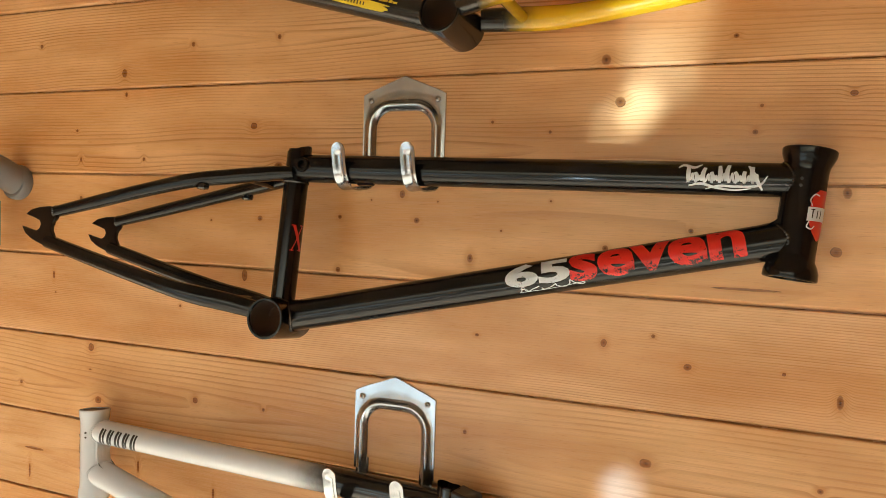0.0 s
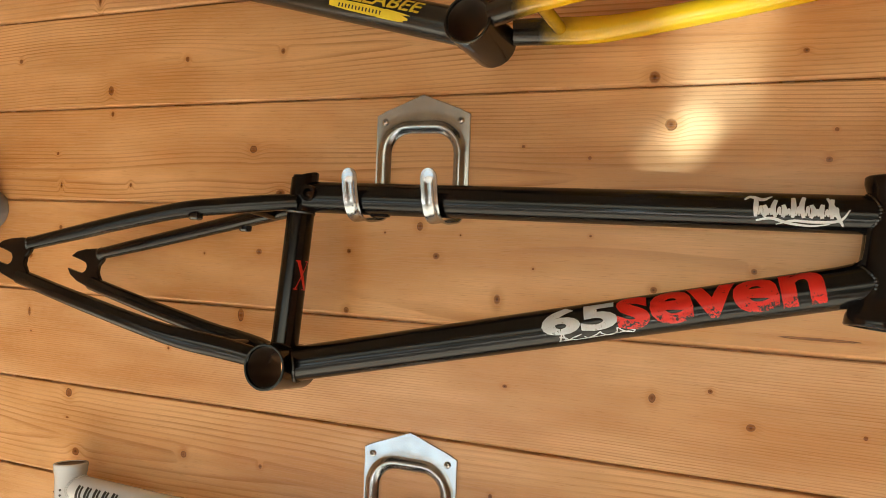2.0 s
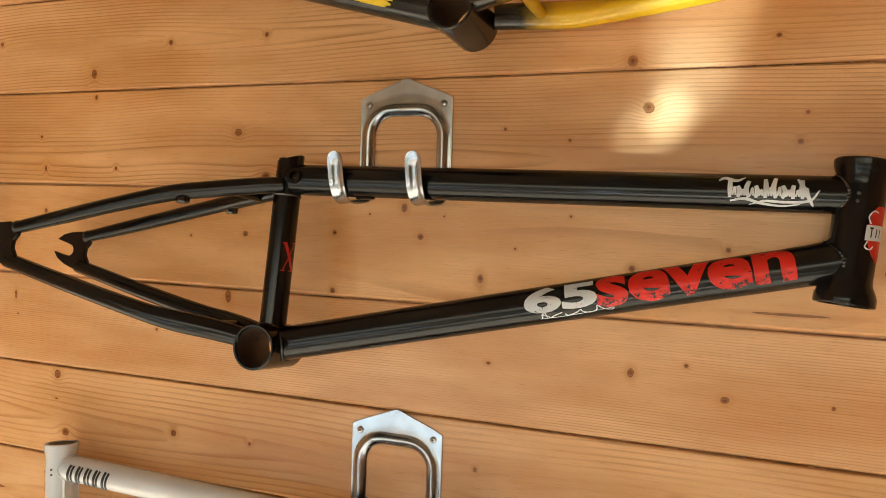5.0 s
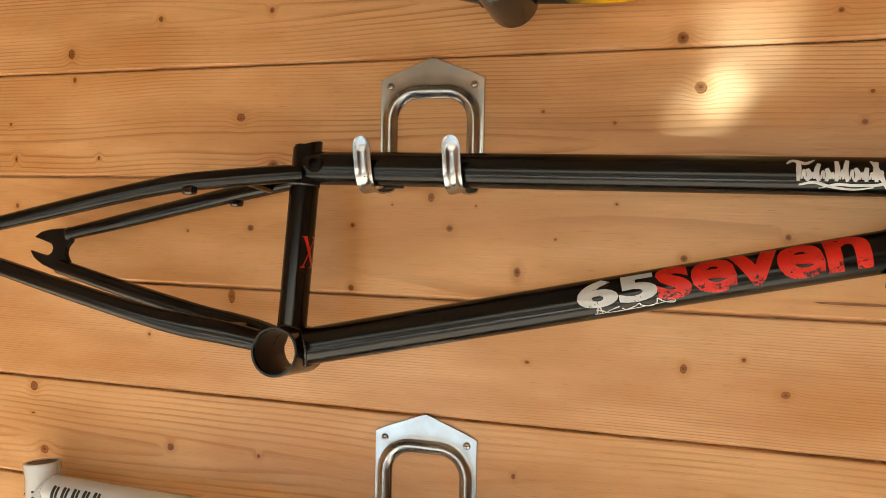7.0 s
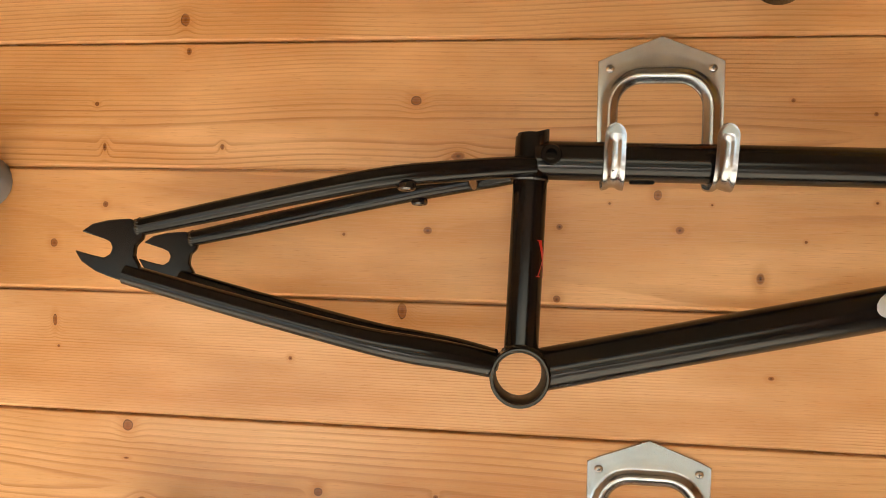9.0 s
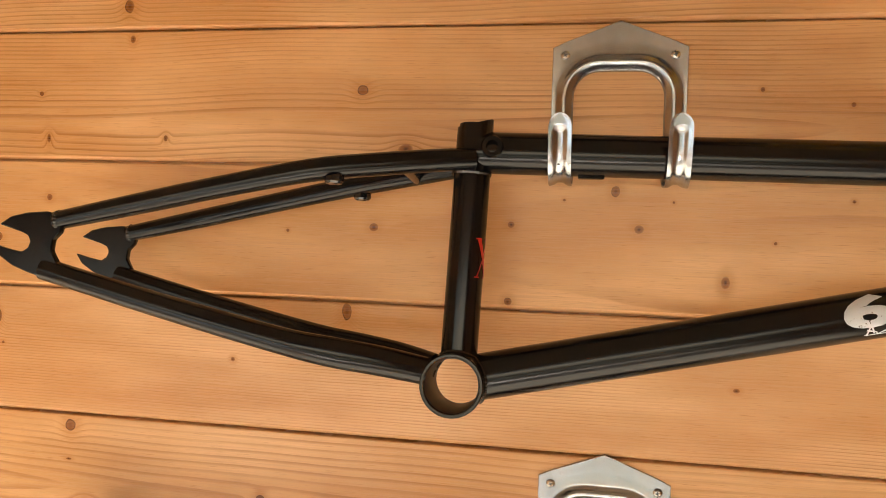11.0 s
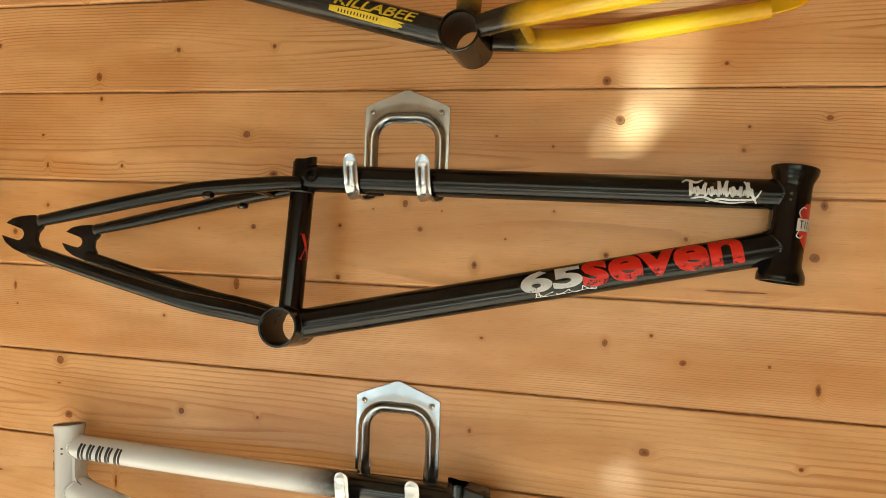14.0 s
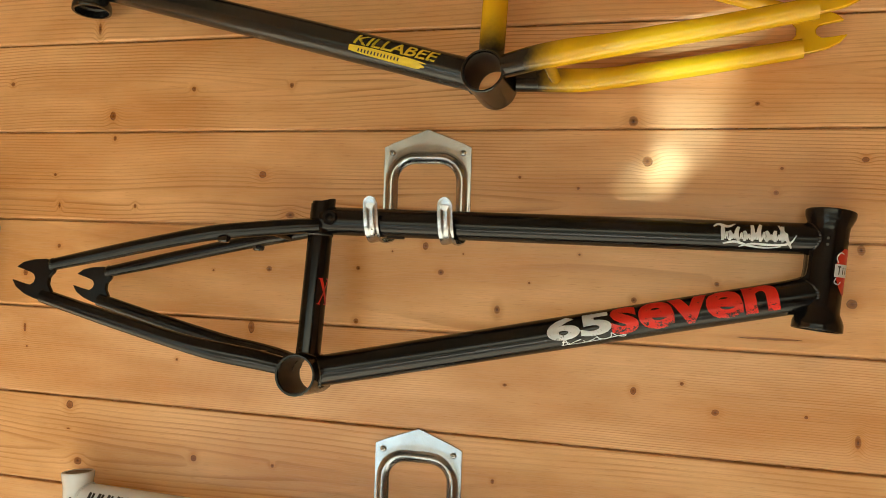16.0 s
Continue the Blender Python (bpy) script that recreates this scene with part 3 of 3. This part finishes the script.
# ---- bike frames ----
def bike_frame(label, mirror, place, mats, style):
    """A bmx frame. u runs from the bottom bracket to the head tube (or away from it where mirrored), v up, y across."""
    rnd = random.Random(5)
    k = -1 if mirror else 1
    thing = tagged(new("bike_frame"), label, "bike frame", "bike frames on the wall")
    thing.matrix_world = place
    main, inside, seam = mats

    def P(u, y, v):
        if u < 0:
            grow, turn = style.get("rear", (1.025, 0.0))
            u, v = u * grow, v
            u, v = u * math.cos(turn) + v * math.sin(turn), v * math.cos(turn) - u * math.sin(turn)
        return (k * u, y, v)

    bb = P(0.0015, 0, 0.003)
    shell = part("bottom_bracket_shell", lathe((bb[0], -0.034, bb[2]), (0, 1, 0), [(0, 0.0212), (0, 0.0228), (0.0008, 0.0236), (0.0672, 0.0236), (0.068, 0.0228), (0.068, 0.0212), (0.064, 0.0205), (0.058, 0.0198), (0.010, 0.0198), (0.004, 0.0205)], 56), main, thing)
    # added matte sleeve over the bore, so it mirrors less of the boards
    part("matte_bore_sleeve", lathe((bb[0], -0.031, bb[2]), (0, 1, 0), [(0, 0.0203), (0.003, 0.0194), (0.059, 0.0194), (0.062, 0.0203), (0.062, 0.0206), (0.0, 0.0206)], 48), inside, shell)
    # thin dark discs on the bore, coloured as the holes' shade
    for px, py in ((-0.0185, 0.0050), (-0.0150, 0.0122)):
        q = Vector((bb[0] + k * px, 0.006, bb[2] + py))
        inward = Vector((-k * px, 0, -py))
        part("drain_hole", lathe(q, inward, [(0, 0.0001), (0, 0.0030), (0.0012, 0.0030), (0.0012, 0.0001)], 14), dark_slot, shell)
    # head tube with flared ends
    b, t = Vector(P(0.5483, 0, 0.083)), Vector(P(0.5618, 0, 0.2056))
    hl = (t - b).length
    fl, hr = style.get("head", (0.0246, 0.0194))
    part_head = part("head_tube", lathe(b, t - b, [(0, fl - 0.0038), (0, fl - 0.0008), (0.0012, fl), (0.008, fl - 0.0003), (0.013, hr + (fl - hr) * 0.6), (0.018, hr + (fl - hr) * 0.1), (0.024, hr), (hl - 0.022, hr), (hl - 0.016, hr + (fl - hr) * 0.1), (hl - 0.010, hr + (fl - hr) * 0.6),
                                                   (hl - 0.006, fl - 0.0005), (hl - 0.001, fl), (hl, fl - 0.0008), (hl, fl - 0.0038), (hl - 0.009, fl - 0.0041), (hl - 0.011, 0.0165), (0.011, 0.0165), (0.009, fl - 0.0041)], 48), main, thing)
    # dark disc across the mouth, its colour stands in for the shade inside
    part("mouth_shade_disc", lathe(b + (t - b).normalized() * (hl - 0.0028), t - b, [(0, 0.0001), (0, fl - 0.0036), (0.002, fl - 0.0036), (0.0022, 0.0001)], 40), inside, part_head, "dark disc in the head tube mouth, standing for its inner shade")
    for dv in (0.030, 0.0365):
        q = b + (t - b).normalized() * (hl - dv)
        part("port", lathe((q.x - k * 0.004, -0.0189, q.z), (-0.2 * k, -1, 0), [(0, 0.0001), (0, 0.0014), (0.0009, 0.0014), (0.0009, 0.0001)], 12), dark_slot, part_head)
    # seat tube, with the scooped mouth
    sb, st = Vector(P(0.0027, 0, 0.0245)), Vector(P(0.0086, 0, 0.2035))
    seat = sweep([(*(sb.lerp(st, f)), 0.0142) for f in np.linspace(0, 1, 12)], 32, caps=False)
    for v in seat.verts:
        if v.co.z > 0.19:
            rel = (v.co.x * k - 0.0086) / 0.0142
            v.co.z = 0.2022 + 0.0034 * rel + 0.0022 * rel * rel
    mitre(seat, bb, st - sb, (st - sb).cross(Vector((0, 1, 0))), 0.0228, 32)
    inner = sweep([(*(sb.lerp(st, f)), 0.0127) for f in (0.55, 1.0)], 32, seat, caps=False)
    seat_tube = part("seat_tube", inner, main, thing)
    top_a, top_b = Vector(P(0.010, 0, 0.1818)), Vector(P(0.553, 0, 0.1765))
    top_tube = part("top_tube", sweep([(*top_a.lerp(top_b, f), 0.0163) for f in np.linspace(0, 1, 10)], 40), main, thing)
    down_a, down_b = Vector(P(0.0225, 0, 0.0085)), Vector(P(0.553, 0, 0.1218))
    rows = [(*down_a.lerp(down_b, f), 0.0178 + (0.0022 if f > 0.97 else 0.0), 0.0178) for f in (0, 0.2, 0.4, 0.6, 0.8, 0.9, 0.94, 1.0)]
    down_tube = part("down_tube", mitre(sweep(rows, 40, caps=False), bb, down_b - down_a, (down_b - down_a).cross(Vector((0, 1, 0))), 0.0228, 40), main, thing)
    gus = slab([P(0.536, 0, 0.1345)[::2], P(0.523, 0, 0.1290)[::2], P(0.531, 0, 0.1322)[::2], P(0.5355, 0, 0.1385)[::2], P(0.5372, 0, 0.1480)[::2], P(0.5385, 0, 0.1640)[::2], P(0.545, 0, 0.1640)[::2], P(0.545, 0, 0.1300)[::2]], -0.0115, 0.0115, 0.0)
    part("gusset", gus, main, thing)
    dd_, td_, sd_ = (down_b - down_a).normalized(), (top_b - top_a).normalized(), (st - sb).normalized()
    flat = Vector((0, 1, 0))
    for centre, ax, r, cnt, across, wrap in ((bb, dd_, 0.0178, 40, dd_.cross(flat), 0.0238), (bb, sd_, 0.0142, 34, sd_.cross(flat), 0.0238), (Vector(P(0.5553, 0, 0.1220)), -dd_, 0.0180, 40, flat, 0.0205), (Vector(P(0.5590, 0, 0.1764)), -td_, 0.0163, 36, flat, 0.0197)):
        part("weld", weld_bead(centre, ax, r, cnt, rnd, across, wrap, 0.0012), seam, thing)
    part("weld", weld_bead(P(0.0065, 0, 0.1648), sd_, 0.0143, 36, rnd, size=0.0012), seam, thing)
    # stays
    fat = style.get("stay", 1.0)
    for w in (-1, 1):
        ss = smooth_line([P(-0.298, 0.0535 * w, 0.1130) + (0.0072,), P(-0.23, 0.0525 * w, 0.1290) + (0.0082,), P(-0.17, 0.0510 * w, 0.1432) + (0.0084,), P(-0.105, 0.046 * w, 0.1576) + (0.0088,), P(-0.060, 0.034 * w, 0.1650) + (0.0090,), P(-0.012, 0.0195 * w, 0.1720) + (0.0088,), P(0.010, 0.0125 * w, 0.1745) + (0.0080,)], 5)
        stay = part("seat_stay", sweep(ss, 22), main, thing)
        cs = smooth_line([P(-0.305, 0.0535 * w, 0.0760) + (0.0085, 0.0085), P(-0.2145, 0.052 * w, 0.0527) + (0.0092, 0.0092), P(-0.125, 0.050 * w, 0.0315) + (0.0100, 0.0095), P(-0.085, 0.046 * w, 0.0240) + (0.0112, 0.0080), P(-0.050, 0.036 * w, 0.0185) + (0.0112, 0.0085), P(-0.0195, 0.0245 * w, 0.0122) + (0.0105, 0.0092)], 5)
        part("chain_stay", sweep([(*q[:3], *(q[3:] * fat)) for q in cs], 22), main, thing)
        outline = [P(a, 0, c)[::2] for a, c in style["dropout"]]
        plate = part("dropout", slab(outline, 0.0520 * w, 0.0580 * w, 0.0009), main, thing)
        for q, cnt in ((P(-0.2955, 0.0535 * w, 0.1135), 16), (P(-0.3010, 0.0535 * w, 0.0745), 16)):
            part("weld", weld_bead(q, (k, 0, 0), 0.0064, cnt, rnd, size=0.0013), seam, plate)
        boss = box(-0.0068, 0.0068, -0.0042, 0.0042, -0.0036, 0.0036, 0.0015)
        bmesh.ops.transform(boss, matrix=Matrix.Translation(P(-0.0885, 0.0455 * w, 0.1520)) @ Matrix.Rotation(-0.2 * k, 4, "Y"), verts=boss.verts)
        boss = lathe(P(-0.0885, 0.0455 * w, 0.1500), (0, 0, -1), [(-0.003, 0.0001), (-0.003, 0.0074), (0.0006, 0.0074), (0.0022, 0.0060), (0.0022, 0.0034), (-0.001, 0.0030), (-0.001, 0.0001)], 8, boss)
        part("brake_boss", boss, seam, stay)
    part("seat_stay_bridge", sweep([P(-0.040, -0.028, 0.1640) + (0.0045,), P(-0.040, 0.028, 0.1640) + (0.0045,)], 18), main, thing)
    part("chain_stay_bridge", sweep([P(-0.062, -0.038, 0.0200) + (0.0065,), P(-0.062, 0.038, 0.0200) + (0.0065,)], 18), main, thing)
    # built-in seat clamp: bolt barrel across the tubes
    if style.get("barrel", True):
        barrel = lathe(P(0.0235, -0.0195, 0.1835), (0, 1, 0), [(0, 0.0046), (0, 0.0078), (0.0012, 0.0086), (0.038, 0.0086), (0.039, 0.0078), (0.039, 0.0046), (0.030, 0.0046), (0.008, 0.0046)], 28)
        clamp = part("seat_clamp", barrel, main, thing)
        part("clamp_bolt", lathe(P(0.0235, -0.0135, 0.1835), (0, 1, 0), [(0, 0.0020), (0, 0.0044), (0.006, 0.0044), (0.006, 0.0020)], 18), dark_slot, clamp)
    part("cable_guide", box(*sorted((k * 0.089, k * 0.109)), -0.003, 0.003, 0.1628, 0.1656, 0.0006), main, thing)
    return thing, dict(top=top_tube, down=down_tube, seat=seat_tube, head=part_head, P=P)


DROP = [(-0.3408, 0.1089), (-0.3320, 0.1152), (-0.3190, 0.1185), (-0.3022, 0.1199), (-0.2890, 0.1140), (-0.2915, 0.1040), (-0.2967, 0.0985), (-0.2975, 0.0900), (-0.2925, 0.0813), (-0.2960, 0.0705), (-0.3057, 0.0700),
        (-0.3157, 0.0730), (-0.3280, 0.0775), (-0.3395, 0.0850), (-0.3454, 0.0938), (-0.3330, 0.0905), (-0.3215, 0.0882), (-0.3165, 0.0915), (-0.3150, 0.0965), (-0.3172, 0.1012), (-0.3225, 0.1035)]


def placed(x, y, z, yaw, tilt, roll=0.0):
    return Matrix.Translation((x, y, z)) @ Matrix.Rotation(radians(yaw), 4, "Z") @ Matrix.Rotation(radians(tilt), 4, "X") @ Matrix.Rotation(radians(roll), 4, "Y")


_, tubes = bike_frame("satin black bmx frame with white and red prints, hung on hooks", False, placed(-0.0878, -0.078, 1.4486, 3.18, -6.57), (black, black_in, weld_black), {"dropout": DROP})
on_down = Round((0.012, 0, 0.0062), (0.553, 0, 0.1218), 0.0178)
on_top = Round((0.010, 0, 0.1818), (0.553, 0, 0.1765), 0.0163)
print_on("letter", lay(lettering("65", 0.2715, 0.3400, -0.0085, 0.0180, 0.040), on_down), white_worn, tubes["down"], "scuffed white number print")
print_on("letter", lay(lettering("seven", 0.3395, 0.5085, -0.0120, 0.0205, 0.036), on_down), red_worn, tubes["down"], "scuffed red word print")
# hand-written line under the number, as plain strokes
line = [[(0.2860 + i * 0.0045 + 0.0020 * math.sin(i * 1.9), -0.0125 + (0.0042 if i in (1, 12) else 0.0022) * math.cos(i * 1.57), 0.0011) for i in range(first_i, last_i)] for first_i, last_i in ((0, 5), (5, 16))]
line.append([(0.2860, -0.0150, 0.0012), (0.2890, -0.0075, 0.0012), (0.2915, -0.0140, 0.0012)])
line.append([(0.2845, -0.0148, 0.0008), (0.315, -0.0150, 0.0008), (0.352, -0.0125, 0.0007)])
print_on("mark", lay(strokes(line), on_down), white_ink, tubes["down"], "thin white strokes")
# script-like ornament on the top tube, drawn as plain swashes
swash = [[(0.4345, 0.0070, 0.0014), (0.440, 0.0100, 0.0032), (0.450, 0.0075, 0.0032), (0.458, 0.0110, 0.0012)]]
for i in range(9):
    x, tall = 0.4445 + i * 0.0078, (0.0095, 0.0030, 0.0075, 0.0035, 0.0100, 0.0110, 0.0040, 0.0045, 0.0095)[i]
    lean = 0.0012 * math.sin(i * 2.3)
    swash.append([(x - lean, tall, 0.0030), (x + lean, (tall - 0.006) / 2, 0.0042), (x - lean, -0.0060, 0.0026)])
    swash.append([(x + 0.0024, -0.0045, 0.0014), (x + 0.0042, tall * 0.3 - 0.001, 0.0022), (x + 0.0052, -0.0045, 0.0016)])
swash += [[(0.4450, -0.0090, 0.0016), (0.4580, -0.0070, 0.0026), (0.4720, -0.0105, 0.0026), (0.4900, -0.0125, 0.0022), (0.5060, -0.0105, 0.0010)],
          [(0.4620, -0.0120, 0.0010), (0.4750, -0.0085, 0.0022), (0.4920, -0.0090, 0.0026), (0.5130, -0.0075, 0.0024), (0.5215, 0.0010, 0.0008)],
          [(0.5030, 0.0105, 0.0020), (0.5095, 0.0000, 0.0040), (0.5170, -0.0120, 0.0016)]]
swash = [[(0.4345 + (x - 0.4345) * 0.93, y * 1.12, w) for x, y, w in line] for line in swash]
print_on("mark", lay(strokes(swash, 6), on_top), white_ink, tubes["top"], "white ornamental swashes")
# small red swash on the seat tube and a red badge on the head tube
on_seat = Round((0.0086, 0, 0.2035), (0.0025, 0, 0.018), 0.0142)
on_seat.up = Vector((1, 0, 0))
cross_mark = [[(0.0905, 0.0118, 0.0036), (0.1195, 0.0232, 0.0036)], [(0.1195, 0.0112, 0.0012), (0.0905, 0.0232, 0.0012)], [(0.0903, 0.0085, 0.0011), (0.0903, 0.0142, 0.0011)],
              [(0.1197, 0.0090, 0.0011), (0.1197, 0.0138, 0.0011)], [(0.0903, 0.0195, 0.0011), (0.0903, 0.0245, 0.0011)], [(0.1197, 0.0185, 0.0011), (0.1197, 0.0255, 0.0011)]]
print_on("mark", lay(strokes(cross_mark), on_seat, 0.002), red_ink, tubes["seat"], "thin red crossed strokes")
on_head = Round((0.5483, 0, 0.083), (0.5618, 0, 0.2056), 0.0194, 0.0005)
on_head.up = Vector((1, 0, 0))
badge = strokes([[(0.036, 0.021, 0.004), (0.044, 0.021, 0.018), (0.056, 0.021, 0.028), (0.066, 0.021, 0.028), (0.077, 0.021, 0.024), (0.083, 0.021, 0.014)]], 6)
part("badge", lay(badge, on_head, 0.002), red_ink, tubes["head"], "red rounded sticker")
on_head2 = Round((0.5483, 0, 0.083), (0.5618, 0, 0.2056), 0.0194, 0.0009)
on_head2.up = Vector((1, 0, 0))
part("badge_band", lay(strokes([[(0.0605, 0.0055, 0.013), (0.0605, 0.036, 0.013)]]), on_head2, 0.002), white_ink, tubes["head"], "white band across the sticker")
on_head3 = Round((0.5483, 0, 0.083), (0.5618, 0, 0.2056), 0.0194, 0.0012)
on_head3.up = Vector((1, 0, 0))
print_on("badge_bar", lay(strokes([[(0.0645, 0.0085, 0.0012), (0.0645, 0.0125, 0.0012)], [(0.0565, 0.0105, 0.0012), (0.0645, 0.0105, 0.0012)], [(0.0568, 0.0155, 0.0012), (0.0640, 0.0155, 0.0012)], [(0.0568, 0.0195, 0.0012), (0.0640, 0.0195, 0.0012)]]), on_head3, 0.002), black_ink, tubes["head"], "dark bars on the band")
print_on("badge_edge", lay(strokes([[(0.068, 0.009, 0.0011), (0.0735, 0.0065, 0.0013), (0.0785, 0.010, 0.0013), (0.0775, 0.015, 0.0011)], [(0.0535, 0.008, 0.0011), (0.0485, 0.0065, 0.0013), (0.0465, 0.011, 0.0013), (0.0495, 0.014, 0.0011)]]), on_head3, 0.002), white_ink, tubes["head"], "white scroll outline")

# frame above: black sprayed into yellow
_, tubes2 = bike_frame("gloss black bmx frame fading to yellow at the back, hung upright", True, placed(0.1182, -0.0660, 1.7841, -1.77, -6.66, 2.94), (yellow_fade, black_in, yellow_fade), {"dropout": DROP, "stay": 1.2, "rear": (1.027, -0.046)})
on_down2 = Round((-0.553, 0, 0.1218), (-0.012, 0, 0.0062), 0.0178)
print_on("letter", lay(lettering("KILLABEE", 0.400, 0.502, -0.0005, 0.0125, 0.02, 0.004), on_down2), yellow_worn, tubes2["down"], "yellow hand-cut word print")
brush = strokes([[(0.396, -0.0060, 0.0065), (0.420, -0.0062, 0.0092), (0.455, -0.0068, 0.0095), (0.480, -0.0075, 0.0065), (0.492, -0.0085, 0.0020)], [(0.455, -0.0105, 0.0030), (0.478, -0.0108, 0.0026), (0.487, -0.0112, 0.0008)], [(0.465, -0.0035, 0.0030), (0.484, -0.0042, 0.0022), (0.494, -0.0045, 0.0006)]], 6)
print_on("mark", lay(brush, on_down2), yellow_ink, tubes2["down"], "yellow brush stroke print")
on_down3 = Round((-0.553, 0, 0.1218), (-0.012, 0, 0.0062), 0.0178, 0.0007)
print_on("mark", lay(strokes([[(0.4085 + i * 0.0042, -0.0088, 0.0017), (0.4092 + i * 0.0042, -0.0050, 0.0017)] for i in range(13)]), on_down3), black_ink, tubes2["down"], "small dark bars")

# frame below: white fading to black at the seat
pale_frame, tubes3 = bike_frame("gloss white bmx frame fading to black at the seat end", True, placed(0.1235, -0.0515, 1.0713, -0.55, -4.5, 1.2), (white_fade, black_in, white_fade), {"dropout": DROP, "head": (0.0208, 0.0186), "barrel": False})
on_top3 = Round((-0.553, 0, 0.1765), (-0.010, 0, 0.1818), 0.0163)
bars = []
for i in range(5):
    x = 0.0185 + i * 0.0143
    bars += [[(x, -0.0195, 0.0042), (x + 0.0080, 0.0095, 0.0042)], [(x + 0.0060, -0.0190 + 0.006 * (i % 2), 0.0034), (x + 0.0130, 0.0090, 0.0034)]]
print_on("mark", lay(strokes(bars), on_top3), black_ink, tubes3["top"], "slanted black block print")
on_head4 = Round((-0.5483, 0, 0.083), (-0.5618, 0, 0.2056), 0.0194, 0.0005)
on_head4.up = Vector((-1, 0, 0))
print_on("badge_line", lay(strokes([[(0.040, 0.0175, 0.0016), (0.086, 0.0175, 0.0016)], [(0.086, 0.0175, 0.0016), (0.0865, 0.030, 0.0016)], [(0.040, 0.0175, 0.0016), (0.0395, 0.030, 0.0016)], [(0.060, 0.022, 0.004), (0.072, 0.022, 0.004)]]), on_head4, 0.002), black_ink, tubes3["head"], "black outline badge")
# separate seat clamp of the white frame
block = slab([(0.000, 0.1800), (0.000, 0.2040), (0.012, 0.2010), (0.026, 0.1985), (0.027, 0.1880), (0.022, 0.1790)], -0.0165, 0.0165, 0.0022)
block = part("seat_clamp", block, dark_steel, pale_frame, "black seat clamp block")
part("clamp_screw", lathe((0.026, -0.009, 0.1900), (1, -0.35, 0), [(0, 0.0001), (0, 0.0056), (0.0045, 0.0060), (0.0066, 0.0050), (0.0066, 0.0028), (0.003, 0.0026), (0.003, 0.0001)], 20), dark_steel, block)
# raised dark strip, its colour giving the slot's shade
part("clamp_slot", box(0.0035, 0.0255, -0.0172, -0.0160, 0.1880, 0.1892), dark_slot, block, smooth=False)

# ---- grey grab handle at the edge of the wall ----
handle = tagged(new("grab_handle"), "grey plastic grab handle standing off the board wall", "handle")
handle.location = (-0.618, 0, 1.608)
part("foot", lathe((-0.006, 0, -0.002), (0, -1, 0.12), [(0, 0.0001), (0, 0.0262), (0.004, 0.0268), (0.012, 0.0262), (0.015, 0.0235), (0.015, 0.0001)], 40), grey_plastic, handle)
part("arm", sweep(smooth_line([(-0.006, -0.004, -0.001, 0.0225), (-0.006, -0.024, 0.008, 0.0222), (-0.006, -0.046, 0.018, 0.0222), (-0.014, -0.066, 0.024, 0.0225), (-0.030, -0.084, 0.020, 0.0225)], 6), 32), grey_plastic, handle)
grip = box(-0.060, 0.016, -0.086, -0.040, -0.110, -0.016, 0.014)
part("grip", grip, grey_plastic, handle)
